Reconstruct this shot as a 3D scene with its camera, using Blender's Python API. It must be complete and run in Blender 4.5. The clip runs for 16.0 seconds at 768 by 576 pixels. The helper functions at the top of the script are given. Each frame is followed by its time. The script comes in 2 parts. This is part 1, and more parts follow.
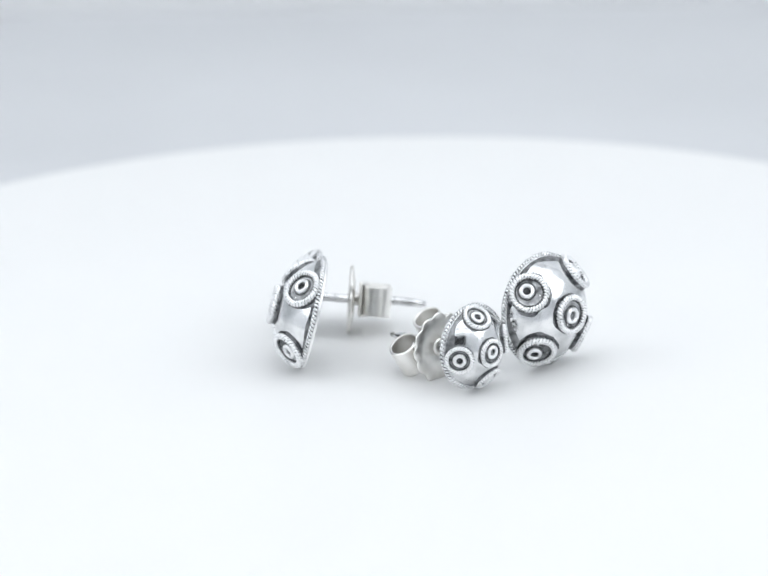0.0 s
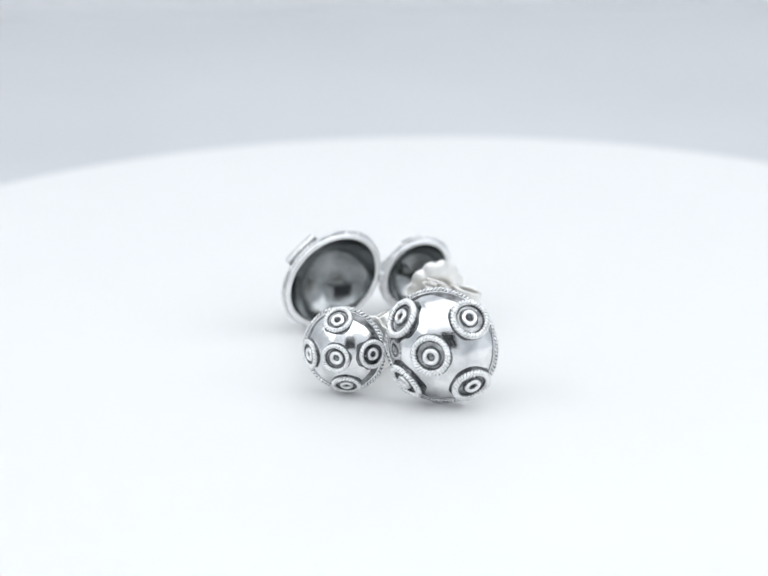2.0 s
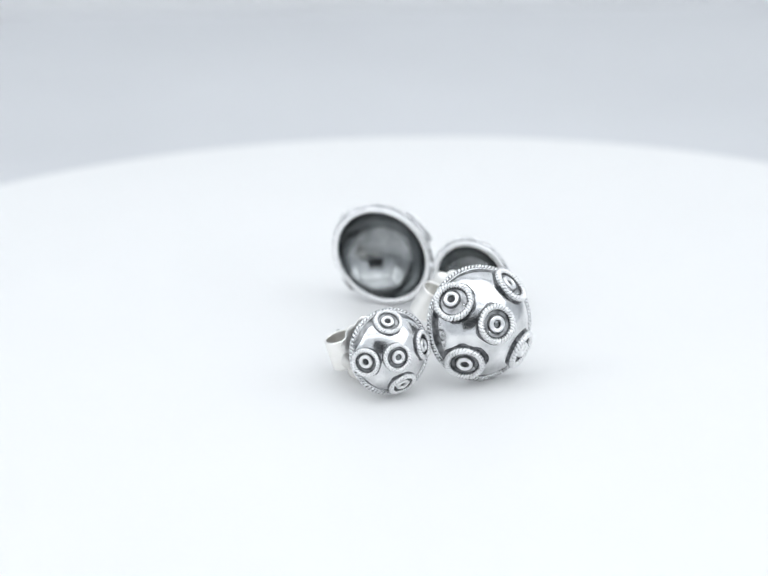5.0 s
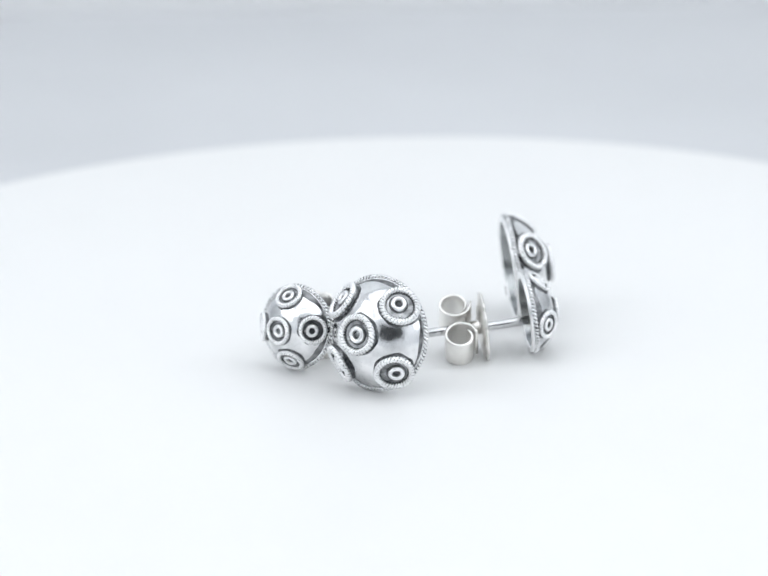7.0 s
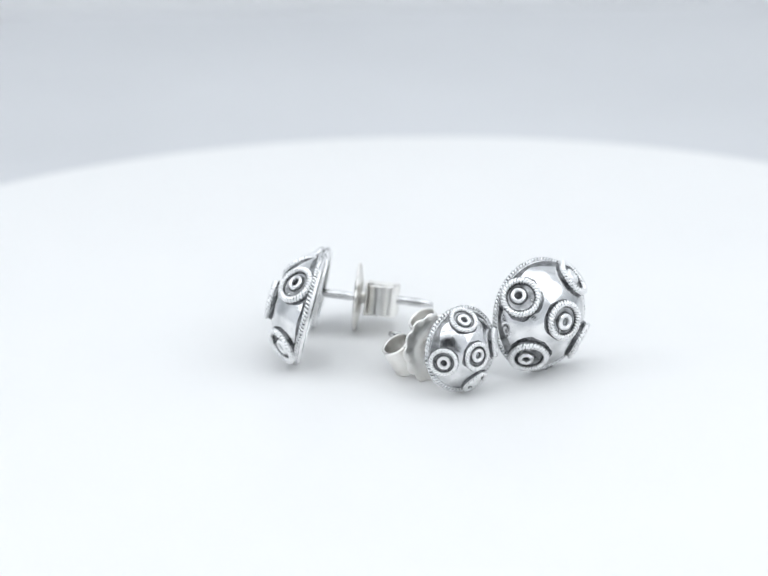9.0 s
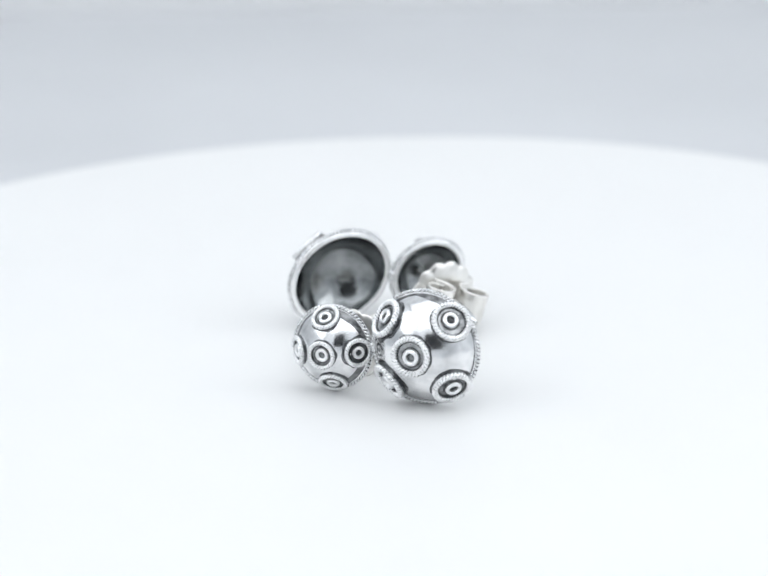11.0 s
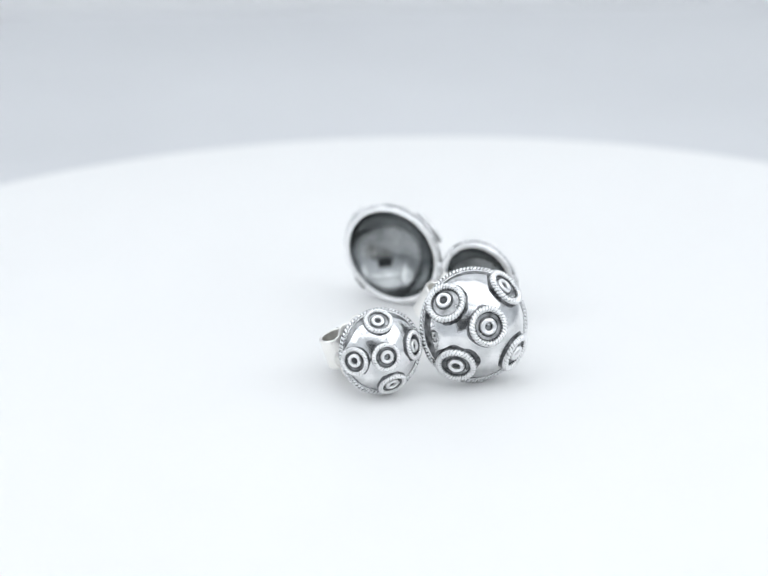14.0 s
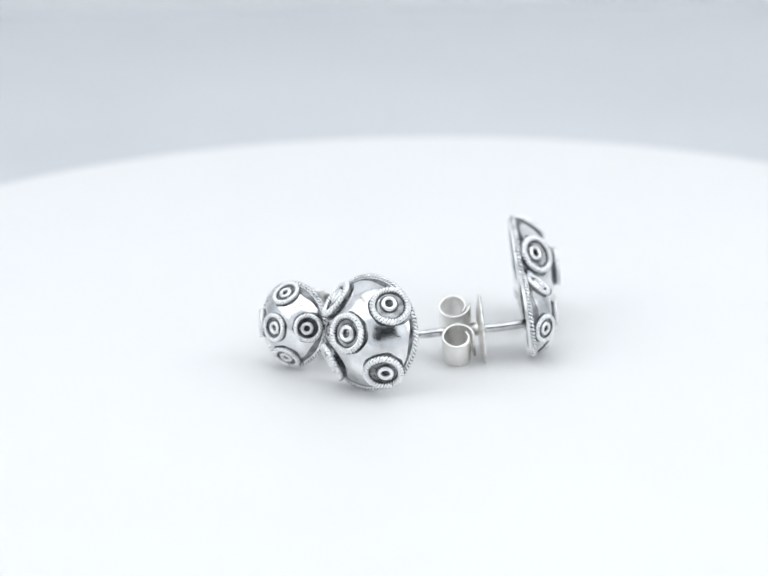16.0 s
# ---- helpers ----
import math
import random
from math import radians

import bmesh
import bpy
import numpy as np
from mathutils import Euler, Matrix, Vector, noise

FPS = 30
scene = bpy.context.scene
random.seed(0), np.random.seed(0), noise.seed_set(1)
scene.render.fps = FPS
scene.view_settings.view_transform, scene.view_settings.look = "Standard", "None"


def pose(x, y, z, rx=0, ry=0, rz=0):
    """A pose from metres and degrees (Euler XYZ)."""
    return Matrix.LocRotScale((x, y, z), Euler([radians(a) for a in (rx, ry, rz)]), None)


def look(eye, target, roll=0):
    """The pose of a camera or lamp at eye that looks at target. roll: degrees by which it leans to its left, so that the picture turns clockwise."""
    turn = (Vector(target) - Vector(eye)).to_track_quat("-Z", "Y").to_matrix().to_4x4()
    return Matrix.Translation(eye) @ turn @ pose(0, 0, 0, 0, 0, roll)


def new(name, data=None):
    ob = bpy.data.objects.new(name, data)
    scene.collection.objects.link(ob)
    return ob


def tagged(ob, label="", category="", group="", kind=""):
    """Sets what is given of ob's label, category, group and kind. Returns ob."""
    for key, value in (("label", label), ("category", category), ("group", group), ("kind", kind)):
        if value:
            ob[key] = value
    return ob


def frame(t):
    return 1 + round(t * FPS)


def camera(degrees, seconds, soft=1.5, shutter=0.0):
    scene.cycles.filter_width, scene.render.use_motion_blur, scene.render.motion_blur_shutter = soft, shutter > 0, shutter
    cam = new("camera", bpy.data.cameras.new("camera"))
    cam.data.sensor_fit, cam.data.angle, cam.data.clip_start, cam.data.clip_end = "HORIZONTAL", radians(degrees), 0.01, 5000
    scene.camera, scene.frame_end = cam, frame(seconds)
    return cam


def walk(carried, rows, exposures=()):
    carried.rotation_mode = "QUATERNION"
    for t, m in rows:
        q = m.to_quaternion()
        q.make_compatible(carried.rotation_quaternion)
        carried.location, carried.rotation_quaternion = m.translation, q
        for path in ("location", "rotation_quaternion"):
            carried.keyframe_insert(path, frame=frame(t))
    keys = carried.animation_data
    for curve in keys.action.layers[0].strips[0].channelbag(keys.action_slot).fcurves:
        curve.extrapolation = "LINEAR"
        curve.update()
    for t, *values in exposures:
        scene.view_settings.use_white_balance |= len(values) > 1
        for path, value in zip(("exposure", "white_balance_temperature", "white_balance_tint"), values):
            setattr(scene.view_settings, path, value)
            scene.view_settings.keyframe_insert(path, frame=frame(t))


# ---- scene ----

# ---- camera: a long lens on a stand, still, close to the turntable ----
cam = camera(13.852, 16.0, soft=1.6)
EYE, AIM = (0.0, -0.325, 0.12127), (-0.0024125, 0.0006057, 0.0072502)
walk(cam, [(0.0, look(EYE, AIM, -1.157)), (16.0, look(EYE, AIM, -1.157))])
cam.data.dof.use_dof = True
cam.data.dof.focus_distance = 0.334
cam.data.dof.aperture_fstop = 24.0

# ---- light: a white photo tent with a lamp panel under its roof and added fill lamps at its sides and over its opening, in a dim room ----
world = bpy.data.worlds.new("dim_room")
scene.world = world
world.use_nodes = True
world.node_tree.nodes["Background"].inputs[0].default_value = (0.5, 0.53, 0.58, 1)
world.node_tree.nodes["Background"].inputs[1].default_value = 0.09


def area_lamp(name, m, w, h, watts, colour):
    data = bpy.data.lights.new(name, "AREA")
    data.shape, data.size, data.size_y = "RECTANGLE", w, h
    data.energy, data.color = watts, colour
    ob = new(name, data)
    ob.matrix_world = m
    return ob


COOL = (0.962, 0.983, 1.0)
area_lamp("tent_lamp", look((0.02, -0.04, 0.395), (0.02, -0.04, 0.0)), 0.56, 0.38, 0.60, COOL)
# Added front fill: no such lamp is seen, it only lightens the shadows.
area_lamp("front_fill_lamp", look((0.0, -0.292, 0.31), (0.0, 0.02, 0.0)), 0.52, 0.13, 0.235, COOL)
# Side fill added inside the walls, standing in for cloth lit from outside.
area_lamp("side_fill_lamp", look((-0.295, -0.11, 0.19), (0.0, -0.11, 0.15)), 0.30, 0.34, 0.43, COOL)
area_lamp("side_fill_lamp", look((0.295, -0.11, 0.19), (0.0, -0.11, 0.15)), 0.30, 0.34, 0.48, COOL)
scene.view_settings.exposure = 0.0

# ---- materials ----


def material(name):
    m = bpy.data.materials.new(name)
    m.use_nodes = True
    nt = m.node_tree
    return m, nt, nt.nodes["Principled BSDF"]


def noise_node(nt, scale, detail=4.0, rough=0.55):
    co = nt.nodes.new("ShaderNodeTexCoord")
    n = nt.nodes.new("ShaderNodeTexNoise")
    n.inputs["Scale"].default_value = scale
    n.inputs["Detail"].default_value = detail
    n.inputs["Roughness"].default_value = rough
    nt.links.new(co.outputs["Object"], n.inputs["Vector"])
    return n


def ramp(nt, source, stops):
    r = nt.nodes.new("ShaderNodeValToRGB")
    els = r.color_ramp.elements
    for k, (at, c) in enumerate(stops):
        e = els[k] if k < 2 else els.new(at)
        e.position, e.color = at, (*c, 1) if len(c) == 3 else c
    nt.links.new(source, r.inputs["Fac"])
    return r


def value_range(nt, source, lo, hi):
    r = nt.nodes.new("ShaderNodeMapRange")
    r.inputs["From Min"].default_value, r.inputs["From Max"].default_value = 0.3, 0.7
    r.inputs["To Min"].default_value, r.inputs["To Max"].default_value = lo, hi
    nt.links.new(source, r.inputs["Value"])
    return r.outputs["Result"]


def bump(nt, bsdf, source, strength, distance):
    b = nt.nodes.new("ShaderNodeBump")
    b.inputs["Strength"].default_value, b.inputs["Distance"].default_value = strength, distance
    nt.links.new(source, b.inputs["Height"])
    nt.links.new(b.outputs["Normal"], bsdf.inputs["Normal"])


def metal(name, dark, light, rough_lo, rough_hi, coarse, fine, relief, dented=0.5):
    """Metal with stains at a coarse scale and handling marks at a fine one."""
    m, nt, b = material(name)
    big, small = noise_node(nt, coarse), noise_node(nt, fine, 6.0, 0.6)
    c = ramp(nt, big.outputs["Fac"], [(0.32, dark), (0.62, light)])
    nt.links.new(c.outputs["Color"], b.inputs["Base Color"])
    b.inputs["Metallic"].default_value = 1.0
    nt.links.new(value_range(nt, small.outputs["Fac"], rough_lo, rough_hi), b.inputs["Roughness"])
    dents = noise_node(nt, coarse * 0.8, 1.0)
    low = nt.nodes.new("ShaderNodeBump")
    low.inputs["Strength"].default_value, low.inputs["Distance"].default_value = dented, 0.0006
    nt.links.new(dents.outputs["Fac"], low.inputs["Height"])
    high = nt.nodes.new("ShaderNodeBump")
    high.inputs["Strength"].default_value, high.inputs["Distance"].default_value = relief, 0.0001
    nt.links.new(small.outputs["Fac"], high.inputs["Height"])
    nt.links.new(low.outputs["Normal"], high.inputs["Normal"])
    nt.links.new(high.outputs["Normal"], b.inputs["Normal"])
    return m


SILVER = metal("polished_silver", (0.55, 0.56, 0.57), (0.91, 0.91, 0.915), 0.11, 0.23, 350, 1500, 0.12)
ROPE = metal("twisted_silver_wire", (0.62, 0.63, 0.64), (0.88, 0.88, 0.885), 0.2, 0.34, 900, 3000, 0.15)
BRIGHT_ROPE = metal("bright_twisted_wire", (0.88, 0.885, 0.89), (0.97, 0.97, 0.972), 0.26, 0.40, 900, 3000, 0.15)
# Some tarnish, plus the dark reflections of the hollows put into the colour.
BOWL = metal("darkened_silver", (0.145, 0.155, 0.16), (0.40, 0.415, 0.42), 0.10, 0.18, 260, 1600, 0.2)
PATINA = metal("black_patina", (0.025, 0.026, 0.028), (0.12, 0.123, 0.128), 0.32, 0.5, 700, 2500, 0.5)
STAIN = metal("grey_tarnish", (0.03, 0.032, 0.035), (0.26, 0.266, 0.275), 0.22, 0.4, 900, 2500, 0.3)
POST = metal("drawn_silver_wire", (0.42, 0.425, 0.43), (0.82, 0.82, 0.82), 0.08, 0.18, 400, 1800, 0.1, 0.2)
SEAM = metal("thin_grey_tarnish", (0.05, 0.052, 0.055), (0.36, 0.366, 0.373), 0.25, 0.42, 900, 2500, 0.3)
WORN = metal("worn_grey_silver", (0.10, 0.103, 0.108), (0.46, 0.468, 0.476), 0.24, 0.4, 1000, 2600, 0.3)
CHANNEL = metal("dull_grey_silver", (0.045, 0.047, 0.05), (0.30, 0.308, 0.316), 0.22, 0.38, 1100, 2600, 0.4)
NUT = metal("plain_bright_silver", (0.80, 0.785, 0.755), (0.975, 0.96, 0.93), 0.28, 0.42, 250, 2000, 0.08, 0.02)


def matte(name, dark, light, rough, coarse, fine, relief, specular=0.4):
    m, nt, b = material(name)
    big, small = noise_node(nt, coarse, 3.0), noise_node(nt, fine, 6.0, 0.65)
    c = ramp(nt, big.outputs["Fac"], [(0.3, dark), (0.7, light)])
    nt.links.new(c.outputs["Color"], b.inputs["Base Color"])
    nt.links.new(value_range(nt, small.outputs["Fac"], rough * 0.9, rough * 1.1), b.inputs["Roughness"])
    b.inputs["Specular IOR Level"].default_value = specular
    bump(nt, b, small.outputs["Fac"], relief, 0.0003)
    return m


DISC = matte("white_plastic", (0.862, 0.866, 0.867), (0.876, 0.88, 0.881), 0.42, 30, 900, 0.05)
FLOOR = matte("pale_grey_cloth", (0.68, 0.696, 0.72), (0.737, 0.753, 0.777), 0.9, 12, 1600, 0.3, 0.1)
TENT = matte("white_tent_cloth", (0.85, 0.864, 0.88), (0.89, 0.904, 0.918), 0.9, 8, 1600, 0.3, 0.1)
CORE = matte("grey_plastic", (0.3, 0.3, 0.31), (0.36, 0.36, 0.37), 0.5, 40, 900, 0.1)

# ---- mesh helpers ----


def mesh_object(name, bm, mats, smooth=True):
    me = bpy.data.meshes.new(name)
    bmesh.ops.recalc_face_normals(bm, faces=bm.faces)
    bm.to_mesh(me)
    bm.free()
    for m in mats:
        me.materials.append(m)
    if smooth:
        for f in me.polygons:
            f.use_smooth = True
    return new(name, me)


def part(name, bm, mat, parent, label="", m=None, smooth=True):
    ob = mesh_object(name, bm, mat if isinstance(mat, (list, tuple)) else [mat], smooth)
    ob.parent = parent
    if m is not None:
        ob.matrix_basis = m
    return tagged(ob, label)


def lathe(profile, steps, close=False, slots=()):
    """A profile of (radius, height) turned round z; slots gives each strip's material."""
    bm = bmesh.new()
    rings = []
    for r, z in profile:
        if r < 1e-9:
            rings.append([bm.verts.new((0, 0, z))])
        else:
            rings.append([bm.verts.new((r * math.cos(2 * math.pi * k / steps), r * math.sin(2 * math.pi * k / steps), z)) for k in range(steps)])
    pairs = list(zip(rings, rings[1:]))
    if close:
        pairs.append((rings[-1], rings[0]))
    for s, (a, b) in enumerate(pairs):
        for k in range(steps):
            j = (k + 1) % steps
            if len(a) == 1:
                f = bm.faces.new((a[0], b[j], b[k]))
            elif len(b) == 1:
                f = bm.faces.new((a[k], a[j], b[0]))
            else:
                f = bm.faces.new((a[k], a[j], b[j], b[k]))
            if slots:
                f.material_index = slots[s]
    return bm


def rope_ring(major, minor, turns, steps, sides, seed, groove=0.44, depth=0.46):
    """A ring of two wires twisted round each other, slightly uneven, lying round z."""
    rnd = random.Random(seed)
    bm = bmesh.new()
    wob = [rnd.uniform(0, 6.28) for _ in range(3)]
    rows, deep = [], []
    for k in range(steps):
        s = 2 * math.pi * k / steps
        mj = major * (1 + 0.006 * math.sin(3 * s + wob[0]) + 0.004 * math.sin(7 * s + wob[1]))
        row = []
        for i in range(sides):
            a = 2 * math.pi * i / sides
            w = abs(math.cos(a - 0.5 * turns * s + 0.15 * math.sin(5 * s + wob[2])))
            r = minor * (1.04 - depth + depth * w)
            deep.append(w < groove)
            row.append(bm.verts.new(((mj + r * math.cos(a)) * math.cos(s), (mj + r * math.cos(a)) * math.sin(s), r * math.sin(a))))
        rows.append(row)
    for k in range(steps):
        a, b = rows[k], rows[(k + 1) % steps]
        for i in range(sides):
            j = (i + 1) % sides
            f = bm.faces.new((a[i], b[i], b[j], a[j]))
            f.material_index = 1 if deep[k * sides + i] and deep[(k + 1) % steps * sides + j] else 0
    return bm


def stain_ring(ball, near, widths, seed, inward=False, lift=1.004, heavy=None):
    """An uneven band of patina on a ball round z, from the angle near, as wide as widths (least, most) say; heavy: degrees round z where most of it stayed."""
    rnd = random.Random(seed)
    off = Vector((rnd.uniform(0, 50), rnd.uniform(0, 50), 0))
    bm = bmesh.new()
    n, rows = 96, []
    for k in range(n):
        a = 2 * math.pi * k / n
        q = 0.5 + 0.9 * noise.noise(off + Vector((1.6 * math.cos(a), 1.6 * math.sin(a), 0))) + 0.10 * noise.noise(off + Vector((7 * math.cos(a), 7 * math.sin(a), 3)))
        if heavy is not None:
            q = max(0.35 * q, q + 0.25 - 0.9 * max(0, 0.55 - max(math.cos(a - radians(h)) for h in heavy)))
        w = widths[0] + (widths[1] - widths[0]) * min(1, max(0, q))
        row = []
        for t in (0, 0.5, 1):
            b = near - w * t if inward else near + w * t
            r = ball * (lift if t < 1 else 1.0005)
            row.append(bm.verts.new((r * math.sin(b) * math.cos(a), r * math.sin(b) * math.sin(a), r * math.cos(b))))
        rows.append(row)
    for k in range(n):
        a, b = rows[k], rows[(k + 1) % n]
        for i in (0, 1):
            bm.faces.new((a[i], b[i], b[i + 1], a[i + 1]))
    return bm


def tube(points, radius, sides=12, taper=None):
    """A round bar along points, closed at its ends."""
    bm = bmesh.new()
    rows = []
    n = len(points)
    for k, p in enumerate(points):
        p = Vector(p)
        d = (Vector(points[min(k + 1, n - 1)]) - Vector(points[max(k - 1, 0)])).normalized()
        u = d.orthogonal().normalized() if k == 0 else (u - d * u.dot(d)).normalized()
        v = d.cross(u)
        r = radius * (taper[k] if taper else 1)
        rows.append([bm.verts.new(p + r * (math.cos(2 * math.pi * i / sides) * u + math.sin(2 * math.pi * i / sides) * v)) for i in range(sides)])
    for a, b in zip(rows, rows[1:]):
        for i in range(sides):
            bm.faces.new((a[i], a[(i + 1) % sides], b[(i + 1) % sides], b[i]))
    bm.faces.new(rows[0][::-1])
    bm.faces.new(rows[-1])
    return bm


def strip(section, half, thick):
    """A bent metal strip: its course in (y, z), its width along x, with thickness."""
    bm = bmesh.new()
    rows = []
    n = len(section)
    for k, (y, z) in enumerate(section):
        y0, z0 = section[max(k - 1, 0)]
        y1, z1 = section[min(k + 1, n - 1)]
        d = Vector((y1 - y0, z1 - z0)).normalized()
        q = Vector((-d.y, d.x)) * thick / 2
        w = half if not callable(half) else half(k / (n - 1))
        b = 0.25 * thick
        e = 2.5 * b
        half_line = [(-w + b, 1), (-w + e, 1), (w - e, 1), (w - b, 1), (w, 0.4)]
        line = half_line + [(-x, -h) for x, h in half_line]
        rows.append([bm.verts.new((x, y + q.x * h, z + q.y * h)) for x, h in line])
    for a, b in zip(rows, rows[1:]):
        for i in range(10):
            bm.faces.new((a[i], a[(i + 1) % 10], b[(i + 1) % 10], b[i]))
    bm.faces.new(rows[0][::-1])
    bm.faces.new(rows[-1])
    return bm


# ---- the photo tent ----
TX, Y0, Y1, ZF, ZT, TH = 0.30, -0.30, 0.2135, -0.015, 0.40, 0.004


def slab(name, lo, hi, mat, label):
    bm = bmesh.new()
    bmesh.ops.create_cube(bm, size=1)
    for v in bm.verts:
        v.co = [lo[i] + (v.co[i] + 0.5) * (hi[i] - lo[i]) for i in range(3)]
    bmesh.ops.bevel(bm, geom=bm.edges[:], offset=0.001, segments=1, affect="EDGES")
    return tagged(mesh_object(name, bm, [mat], False), label, "tent", kind="structure")


slab("floor", (-TX, Y0, ZF - TH), (TX, Y1, ZF), FLOOR, "pale grey cloth floor of the photo tent")
slab("wall_back", (-TX, Y1, ZF - TH), (TX, Y1 + TH, ZT), TENT, "white cloth back wall of the photo tent")
slab("wall_left", (-TX - TH, Y0, ZF - TH), (-TX, Y1 + TH, ZT), TENT, "white cloth side wall of the photo tent")
slab("wall_right", (TX, Y0, ZF - TH), (TX + TH, Y1 + TH, ZT), TENT, "white cloth side wall of the photo tent")
slab("ceiling", (-TX - TH, Y0 - TH, ZT), (TX + TH, Y1 + TH, ZT + TH), TENT, "white cloth roof of the photo tent")
OX, OZ0, OZ1 = 0.108, 0.045, 0.22
slab("wall_front", (-TX - TH, Y0 - TH, ZF - TH), (-OX, Y0, ZT), TENT, "white cloth front flap beside the tent's opening")
slab("wall_front", (OX, Y0 - TH, ZF - TH), (TX + TH, Y0, ZT), TENT, "white cloth front flap beside the tent's opening")
slab("wall_front", (-OX, Y0 - TH, ZF - TH), (OX, Y0, OZ0), TENT, "white cloth front sill under the tent's opening")
slab("wall_front", (-OX, Y0 - TH, OZ1), (OX, Y0, ZT), TENT, "white cloth front flap over the tent's opening")

# ---- the turntable ----
RD, THICK = 0.0836, 0.008
turntable = tagged(new("turntable"), "round white plastic turntable, slowly turning", "turntable")
prof = [(0, 0)] + [(RD * s, 0) for s in (0.25, 0.5, 0.75, 0.95)]
prof += [(RD - 0.0012 + 0.0012 * math.sin(a), -0.0012 + 0.0012 * math.cos(a)) for a in np.linspace(0, math.pi / 2, 6)]
prof += [(RD, -THICK + 0.0006), (RD - 0.0006, -THICK), (0, -THICK)]
part("plate", lathe(prof, 192), DISC, turntable, "glossy white round plate")
part("foot", lathe([(0, -THICK - 0.0002), (0.055, -THICK - 0.0002), (0.056, -THICK - 0.001), (0.058, ZF + 0.001), (0.057, ZF), (0, ZF)], 96), CORE, turntable, "grey round plastic foot")

# ---- the earrings ----
U = 0.0025
BIG_RIM, SMALL_RIM = 2.458 * U, 1.830 * U
BIG_BALL, SMALL_BALL = 2.527 * U, 1.879 * U


def dome(parent, name, at_rim, rim, ball, spots, shifts, seed, label):
    """A hollow cap that bulges to -y of its rim's pose, with a rope edge and ring ornaments on it."""
    edge = rim - 0.00022
    back = math.sqrt(ball * ball - edge * edge)
    top = math.asin(edge / ball)
    wall = 0.0006
    m = at_rim @ Matrix.Rotation(radians(90), 4, "X")
    outer = [(ball * math.sin(a), ball * math.cos(a) - back) for a in np.linspace(0, top, 26)]
    rimline = [(edge + 0.00004, -0.0001), (edge + 0.00005, -0.00026), (edge - 0.00006, -0.00036), (edge - 0.00040, -0.00038), (edge - 0.00052, -0.0003)]
    inn = ball - wall
    last = math.asin((edge - 0.00056) / inn)
    inner = [(inn * math.sin(a), inn * math.cos(a) - back) for a in np.linspace(last, 0, 24)]
    line = outer + rimline + inner
    slots = [0] * (len(outer) - 1) + [2] * (len(rimline) + 1) + [1] * (len(inner) - 1)
    shell = part(name, lathe(line, 96, slots=slots), [SILVER, BOWL, BRIGHT_ROPE], parent, label, m)
    turns = round(2 * math.pi * edge / 0.00040)
    part("rope_edge", rope_ring(edge + 0.00002, 0.00030, turns, 5 * turns, 12, seed, 0.40), [ROPE, PATINA], shell, "twisted silver wire edge",
         Matrix.Translation((0, 0, 0.00016)))
    # The dome edge's highlight, shaped as a thin wire beside the rope.
    wr, wz = ball * math.sin(top - 0.00036 / ball), ball * math.cos(top - 0.00036 / ball) - back
    part("edge_highlight_wire", lathe([(wr + 0.00012 * math.cos(q), wz + 0.00012 * math.sin(q)) for q in np.linspace(0, 2 * math.pi, 11)[:-1]], 96, close=True), SILVER, shell, "thin silver wire standing in for the dome edge's highlight")
    part("patina_seam", stain_ring(ball, top - 0.00042 / ball, (0.00004 / ball, 0.0009 / ball), seed, True, 1.004, (95, 180 if ball > 0.0055 else 0)), SEAM, shell, "blackened seam beside the wire edge", Matrix.Translation((0, 0, -back)))
    f = 1.0 if ball > 0.0055 else 0.72
    g = f * 1e-3
    for k, (a, b) in enumerate(spots):
        t = math.hypot(a, b) + 1e-9
        d = Vector((a / t * math.sin(t), b / t * math.sin(t), math.cos(t)))
        turn = d.to_track_quat("Z", "Y").to_matrix().to_4x4()
        rest = Matrix.Translation((0, 0, -back)) @ turn
        at = Matrix.Translation(d * ball + Vector((0, 0, -back))) @ turn
        rnd = random.Random(seed * 31 + k)
        collar = [(1.50, 0.06), (1.95, 0.12), (2.08, -0.02), (2.18, -0.50), (1.48, -0.50)]
        part("collar", lathe([(r * g, z * g) for r, z in collar], 44, close=True), STAIN, shell, "blackened setting under the ring", at)
        smear = 0.55 if k == 4 or (k == 3 and f == 1.0) else 0.34
        part("patina_stain", stain_ring(ball, 2.08 * g / ball, (0.02 * g / ball, smear * g / ball), seed * 13 + k, False, 1.003), STAIN, shell, "blackened stain round the ring", rest)
        tw = round(33 * f ** 0.5)
        part("twisted_ring", rope_ring(1.86 * g, 0.35 * g, tw, tw * 7, 10, seed * 17 + k, 0.27, 0.40), [BRIGHT_ROPE, STAIN], shell, "twisted silver wire ring",
             at @ Matrix.Translation((0, 0, 0.20 * g)))
        part("patina_wall", lathe([(1.36 * g, 0.055 * g), (1.46 * g, 0.09 * g), (1.60 * g, 0.30 * g)], 36), PATINA, shell, "blackened line inside the ring", at)
        # the wear of the five floors: middle, upper, lower, lower, upper on a large dome; middle, top, side, bottom, side on a small one
        ground = ((WORN, WORN, CHANNEL, CHANNEL, WORN) if f == 1.0 else (CHANNEL, WORN, CHANNEL, WORN, PATINA))[k]
        floor_line = [(0, 0.03), (0.36, 0.03), (0.42, 0.04), (0.9, 0.05), (1.3, 0.05), (1.44, 0.08)]
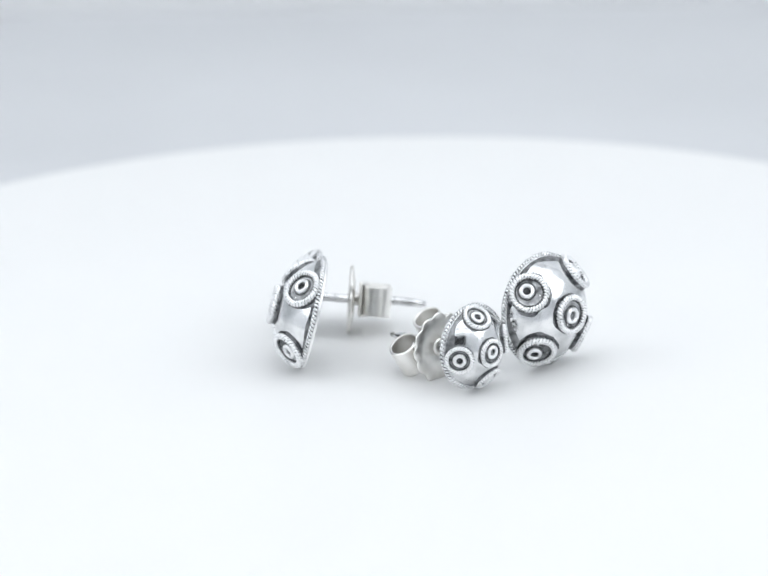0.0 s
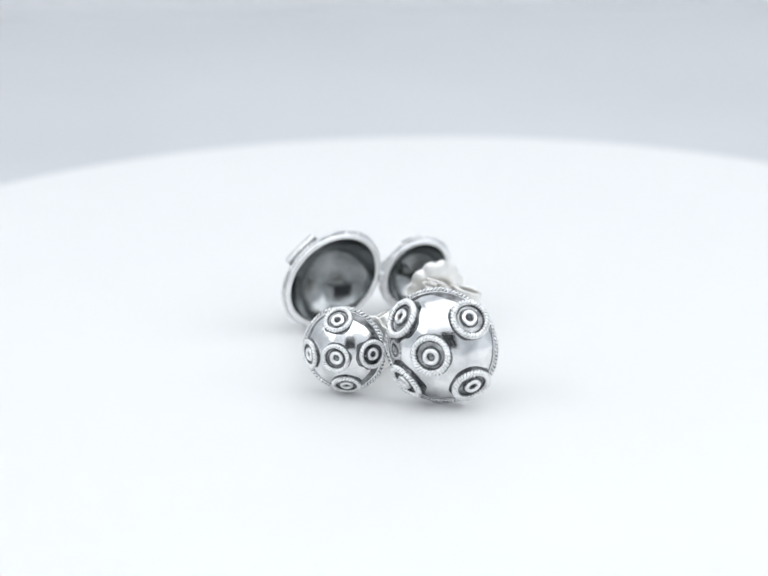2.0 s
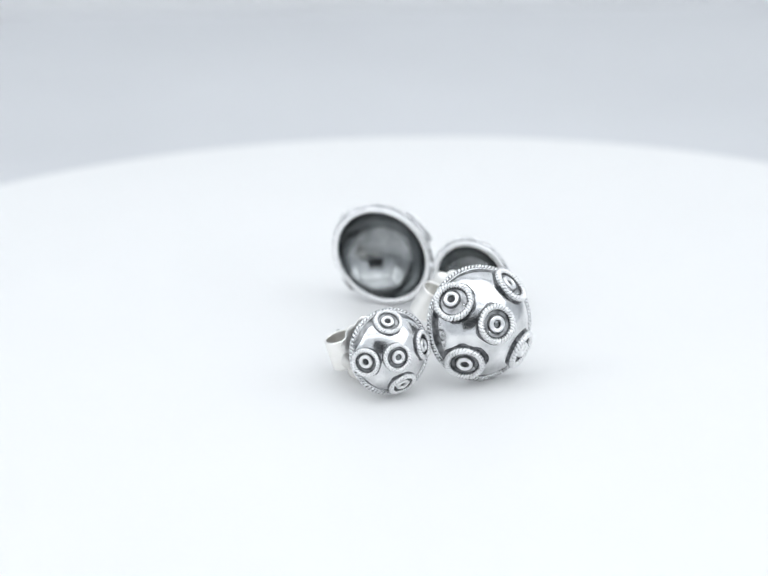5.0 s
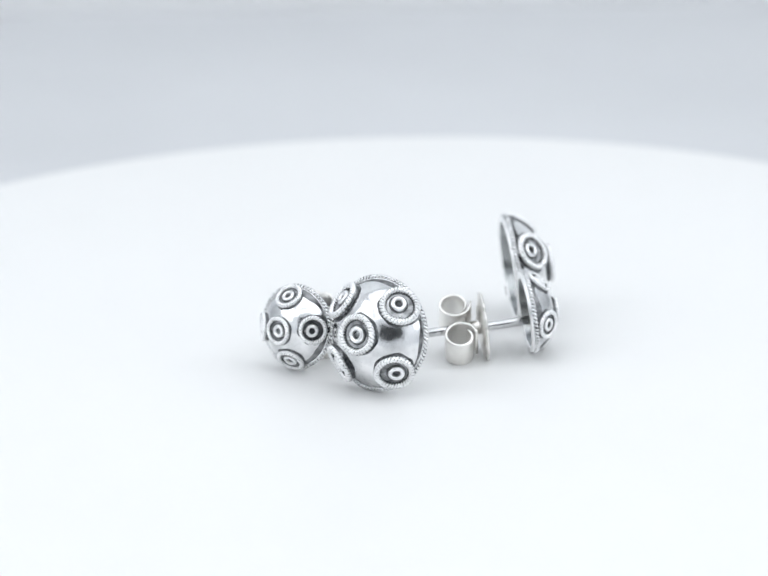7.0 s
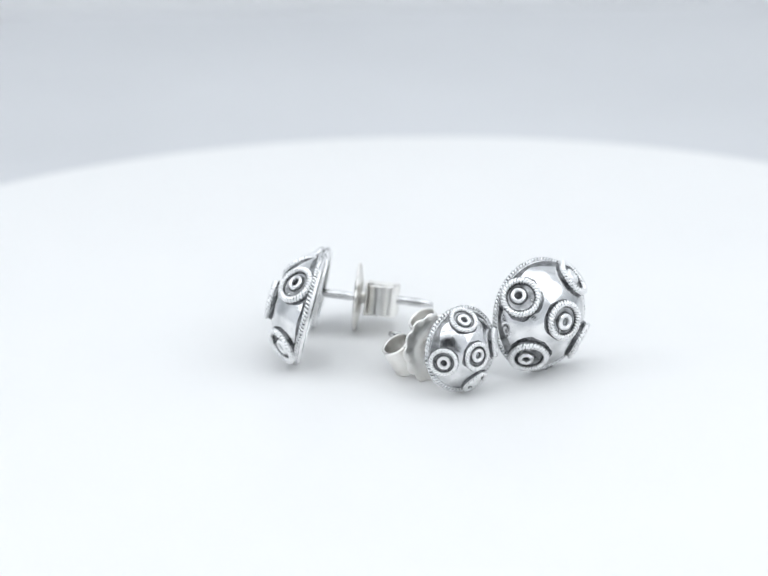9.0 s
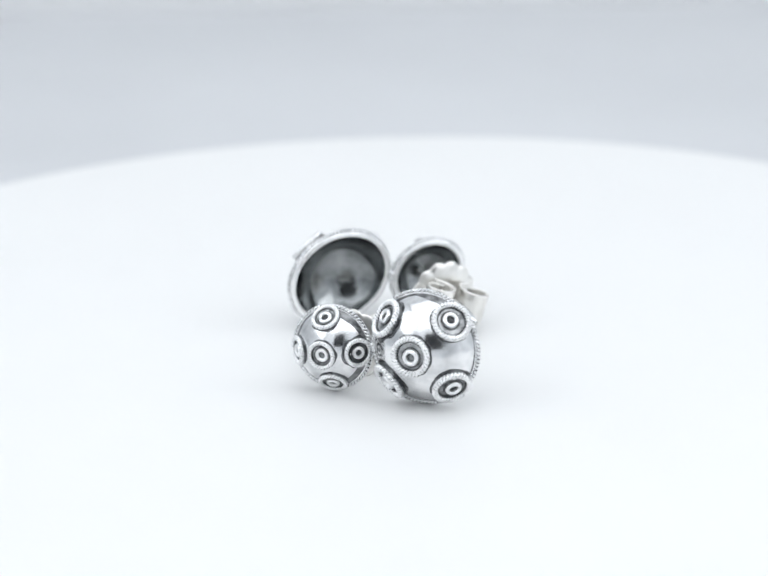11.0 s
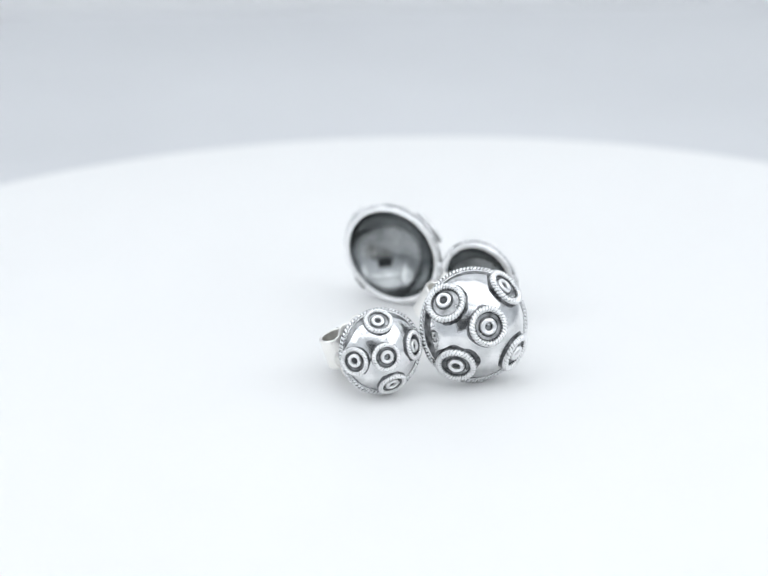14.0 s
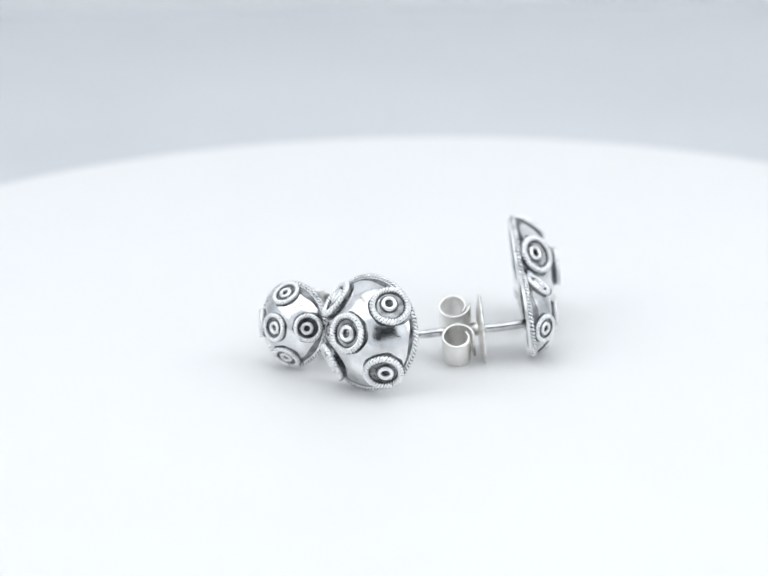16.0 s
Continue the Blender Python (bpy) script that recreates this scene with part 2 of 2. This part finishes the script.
        part("ring_floor", lathe([(r * g, z * g) for r, z in floor_line], 32, slots=[1, 1, 0, 0, 0]), [ground, PATINA], shell, "blackened floor inside the ring" if ground == PATINA else "dull grey floor inside the ring", at)
        sx, sy = shifts[k] if shifts else (rnd.uniform(-0.1, 0.1), rnd.uniform(-0.1, 0.1))
        shift = Matrix.Translation((sx * 1e-3, sy * 1e-3, 0))
        h = (1.0 if f == 1.0 else 1.12) * rnd.uniform(0.95, 1.06) * g
        part("patina_spot", lathe([(0, 0.07 * g), (0.46 * h, 0.07 * g), (1.02 * h, 0.065 * g), (1.06 * h, 0.03 * g)], 28), PATINA, shell, "blackened bed of the small ring", at @ shift)
        # Grey button added for the reflection on the middle hole's floor.
        if k == 0:
            part("reflection_button", lathe([(0, 0.20 * g), (0.14 * g, 0.18 * g), (0.28 * g, 0.13 * g), (0.38 * g, 0.06 * g)], 20), BOWL, shell, "dull button standing in for the hole floor's reflection", at @ shift)
        wall_line = [(0.42, -0.1), (0.42, 0.30), (0.48, 0.42), (0.62, 0.48), (0.76, 0.44), (0.87, 0.30), (0.91, 0.02)]
        part("inner_ring", lathe([(r * h, z * g) for r, z in wall_line], 32, close=True), BRIGHT_ROPE, shell, "small plain silver ring", at @ shift)
        turn_to = 1.7 if k == 4 else k * 1.9 + seed
        spot = Vector((math.cos(turn_to) * 1.2 * g, math.sin(turn_to) * 1.2 * g, 0.1 * g))
        part("solder_bead", lathe([(0, 0.14 * g), (0.08 * g, 0.12 * g), (0.14 * g, 0.05 * g), (0.15 * g, -0.06 * g)], 10), SILVER, shell, "", at @ Matrix.Translation(spot))
    return shell


def scalloped_plate(radius, thick, lobes, hole):
    """A thin round plate with a scalloped edge, dished a little, round y."""
    bm = bmesh.new()
    n = lobes * 8
    loops = []
    for y, grow in ((0, 0.97), (-thick * 0.5, 1.0), (-thick, 0.97)):
        loops.append([(radius * grow * (1 + 0.10 * abs(math.cos(lobes * math.pi * k / n))), y - 0.00035, 2 * math.pi * k / n) for k in range(n)])
    mid_b = [(radius * 0.6, -thick, 2 * math.pi * k / n) for k in range(n)]
    in_b = [(hole, -thick - 0.0002, 2 * math.pi * k / n) for k in range(n)]
    in_f = [(hole, 0.0, 2 * math.pi * k / n) for k in range(n)]
    mid_f = [(radius * 0.6, 0.0, 2 * math.pi * k / n) for k in range(n)]
    rows = [[bm.verts.new((r * math.cos(a), y, r * math.sin(a))) for r, y, a in loop] for loop in loops + [mid_b, in_b, in_f, mid_f]]
    for s in range(len(rows)):
        a, b = rows[s], rows[(s + 1) % len(rows)]
        for k in range(n):
            bm.faces.new((a[k], a[(k + 1) % n], b[(k + 1) % n], b[k]))
    return bm


def ear_nut(parent, at):
    """The butterfly back: a scalloped plate and two scrolls beside the post."""
    plate = part("ear_nut", scalloped_plate(0.0035, 0.0003, 12, 0.00047), NUT, parent, "bright silver butterfly back", at)
    for side in (1, -1):
        course = []
        r0 = 0.00178
        for k in range(34):
            q = k / 33
            a = q * 2 * math.pi * 1.12
            r = r0 * (1 - 0.32 * q)
            course.append((0.0002 + r0 + 0.0004 - r * math.cos(a), side * (0.00222 - r * math.sin(a))))
        part("scroll", strip(course, lambda q: 0.0019 - 0.0003 * q, 0.00030), NUT, plate, "curled silver leaf")
    part("boss", lathe([(0.00048, -0.0001), (0.0009, -0.0001), (0.00096, 0.0001), (0.00088, 0.00034), (0.0007, 0.00042), (0.00055, 0.0003), (0.00048, 0.0001)], 28, close=True), NUT, plate, "raised collar round the hole",
         Matrix.Translation((0, -0.0003, 0)) @ Matrix.Rotation(radians(90), 4, "X"))
    part("sleeve", lathe([(0.00046, -0.0006), (0.0007, -0.0006), (0.00074, -0.0004), (0.0007, 0.0008), (0.00046, 0.0008)], 24, close=True), NUT, plate, "",
         Matrix.Rotation(radians(-90), 4, "X"))
    return plate


def earring(name, m, small_at, small_turn, big_spots, big_shifts, small_spots, nut_at, nut_turn, lift, drop, seed, label):
    thing = tagged(new(name), label, "earring", "pair of earrings")
    thing.matrix_basis = m
    cb = Vector((0, 0, BIG_RIM))
    cs = cb + Vector(small_at) * U
    tilt = Matrix.Rotation(radians(small_turn[0]), 4, "Z") @ Matrix.Rotation(radians(small_turn[1]), 4, "X")
    dome(thing, "large_dome", Matrix.Translation(cb), BIG_RIM, BIG_BALL, big_spots, big_shifts, seed, "large hollow silver dome with ring ornaments")
    dome(thing, "small_dome", Matrix.Translation(cs) @ tilt, SMALL_RIM, SMALL_BALL, small_spots, (), seed + 50, "small hollow silver dome with ring ornaments")
    mid = cb + (cs - cb) * (BIG_RIM / (BIG_RIM + SMALL_RIM))
    bm = bmesh.new()
    bmesh.ops.create_icosphere(bm, subdivisions=2, radius=1)
    for v in bm.verts:
        v.co = Vector((v.co.x * 0.0005, v.co.y * 0.0006, v.co.z * 0.0009)) * (1 + 0.12 * noise.noise(v.co * 2.1))
    part("solder_joint", bm, ROPE, thing, "", Matrix.Translation(mid + Vector((0, 0.0001, 0))))
    y0 = -(SMALL_BALL - math.sqrt(SMALL_BALL ** 2 - (SMALL_RIM - 0.00022) ** 2)) + 0.0004
    stem = Matrix.Translation(cs + Vector((0, 0, -drop))) @ Matrix.Rotation(radians(lift), 4, "X")
    pts = [Vector((0.00008 * math.sin(k * 0.9), y0 + (0.0127 - y0) * k / 15, 0.00006 * math.sin(k * 0.7))) for k in range(16)]
    part("post", tube(pts, 0.00047, 14, [1.6, 1.1] + [1] * 12 + [0.95, 0.6]), POST, thing, "straight silver ear post", stem)
    ear_nut(thing, stem @ Matrix.Translation((0, nut_at, 0)) @ Matrix.Rotation(radians(nut_turn), 4, "Y"))
    return thing


def resting(cx, cy, psi, eps):
    """The pose on the plate of an earring whose large rim's centre is over (cx, cy), facing psi and tilted back by eps."""
    turn = Matrix.Rotation(radians(psi + 90), 4, "Z") @ Matrix.Rotation(radians(-eps), 4, "X")
    low = turn @ Vector((0, 0, BIG_RIM))
    return Matrix.Translation((cx * U - low.x, cy * U - low.y, 0.00007)) @ turn


REST_A = resting(5.861, -1.611, -47.74, 6.53)
REST_B = resting(-4.057, -1.471, 181.01, 14.35)
earring_a = earring("earring", REST_A, (-4.285, 0.017, -0.567), (0.8, 0.7),
                    [(0.024, -0.013), (0.633, 0.630), (0.685, -0.624), (-0.565, -0.655), (-0.653, 0.520)],
                    [(-0.1, -0.1), (0.15, 0.0), (0.0, -0.2), (-0.05, -0.35), (-0.05, -0.3)],
                    [(-0.006, -0.066), (-0.078, 0.808), (-0.784, -0.111), (0.162, -0.825), (0.824, 0.028)],
                    0.0055, 60, 2.5, 0.0010, 3, "oxidised silver stud earring of two studded domes, standing on the plate")
earring_b = earring("earring", REST_B, (-4.292, 0.131, -0.489), (-0.4, 2.9),
                    [(0.001, 0.013), (0.594, 0.636), (0.647, -0.607), (-0.563, -0.658), (-0.638, 0.517)],
                    [(0.0, 0.0), (0.25, 0.0), (0.1, -0.2), (0.0, 0.0), (-0.15, -0.35)],
                    [(-0.090, -0.058), (-0.099, 0.782), (-0.797, -0.112), (0.117, -0.810), (0.737, 0.076)],
                    0.0047, 74, 9, 0.0006, 7, "oxidised silver stud earring of two studded domes, leaning back on plate")

# ---- the turning ----
SLOW, FAST = 30.41, 93.29
HURRIES = ((3.003, 4.476), (11.922, 13.365))


def turned(t):
    """The plate's angle at t seconds: a slow turn with two quick stretches, the changes of speed softened a little."""
    total = 0.0
    for d in (-0.02, 0.0, 0.02):
        quick = sum(max(0.0, min(t + d, b) - a) for a, b in HURRIES)
        total -= SLOW * (t + d) + (FAST - SLOW) * quick
    return total / 3


def motions():
    steps = [k / 10 for k in range(161)]
    for thing, rest in ((turntable, Matrix.Identity(4)), (earring_a, REST_A), (earring_b, REST_B)):
        walk(thing, [(t, Matrix.Rotation(radians(turned(t)), 4, "Z") @ rest) for t in steps])


motions()
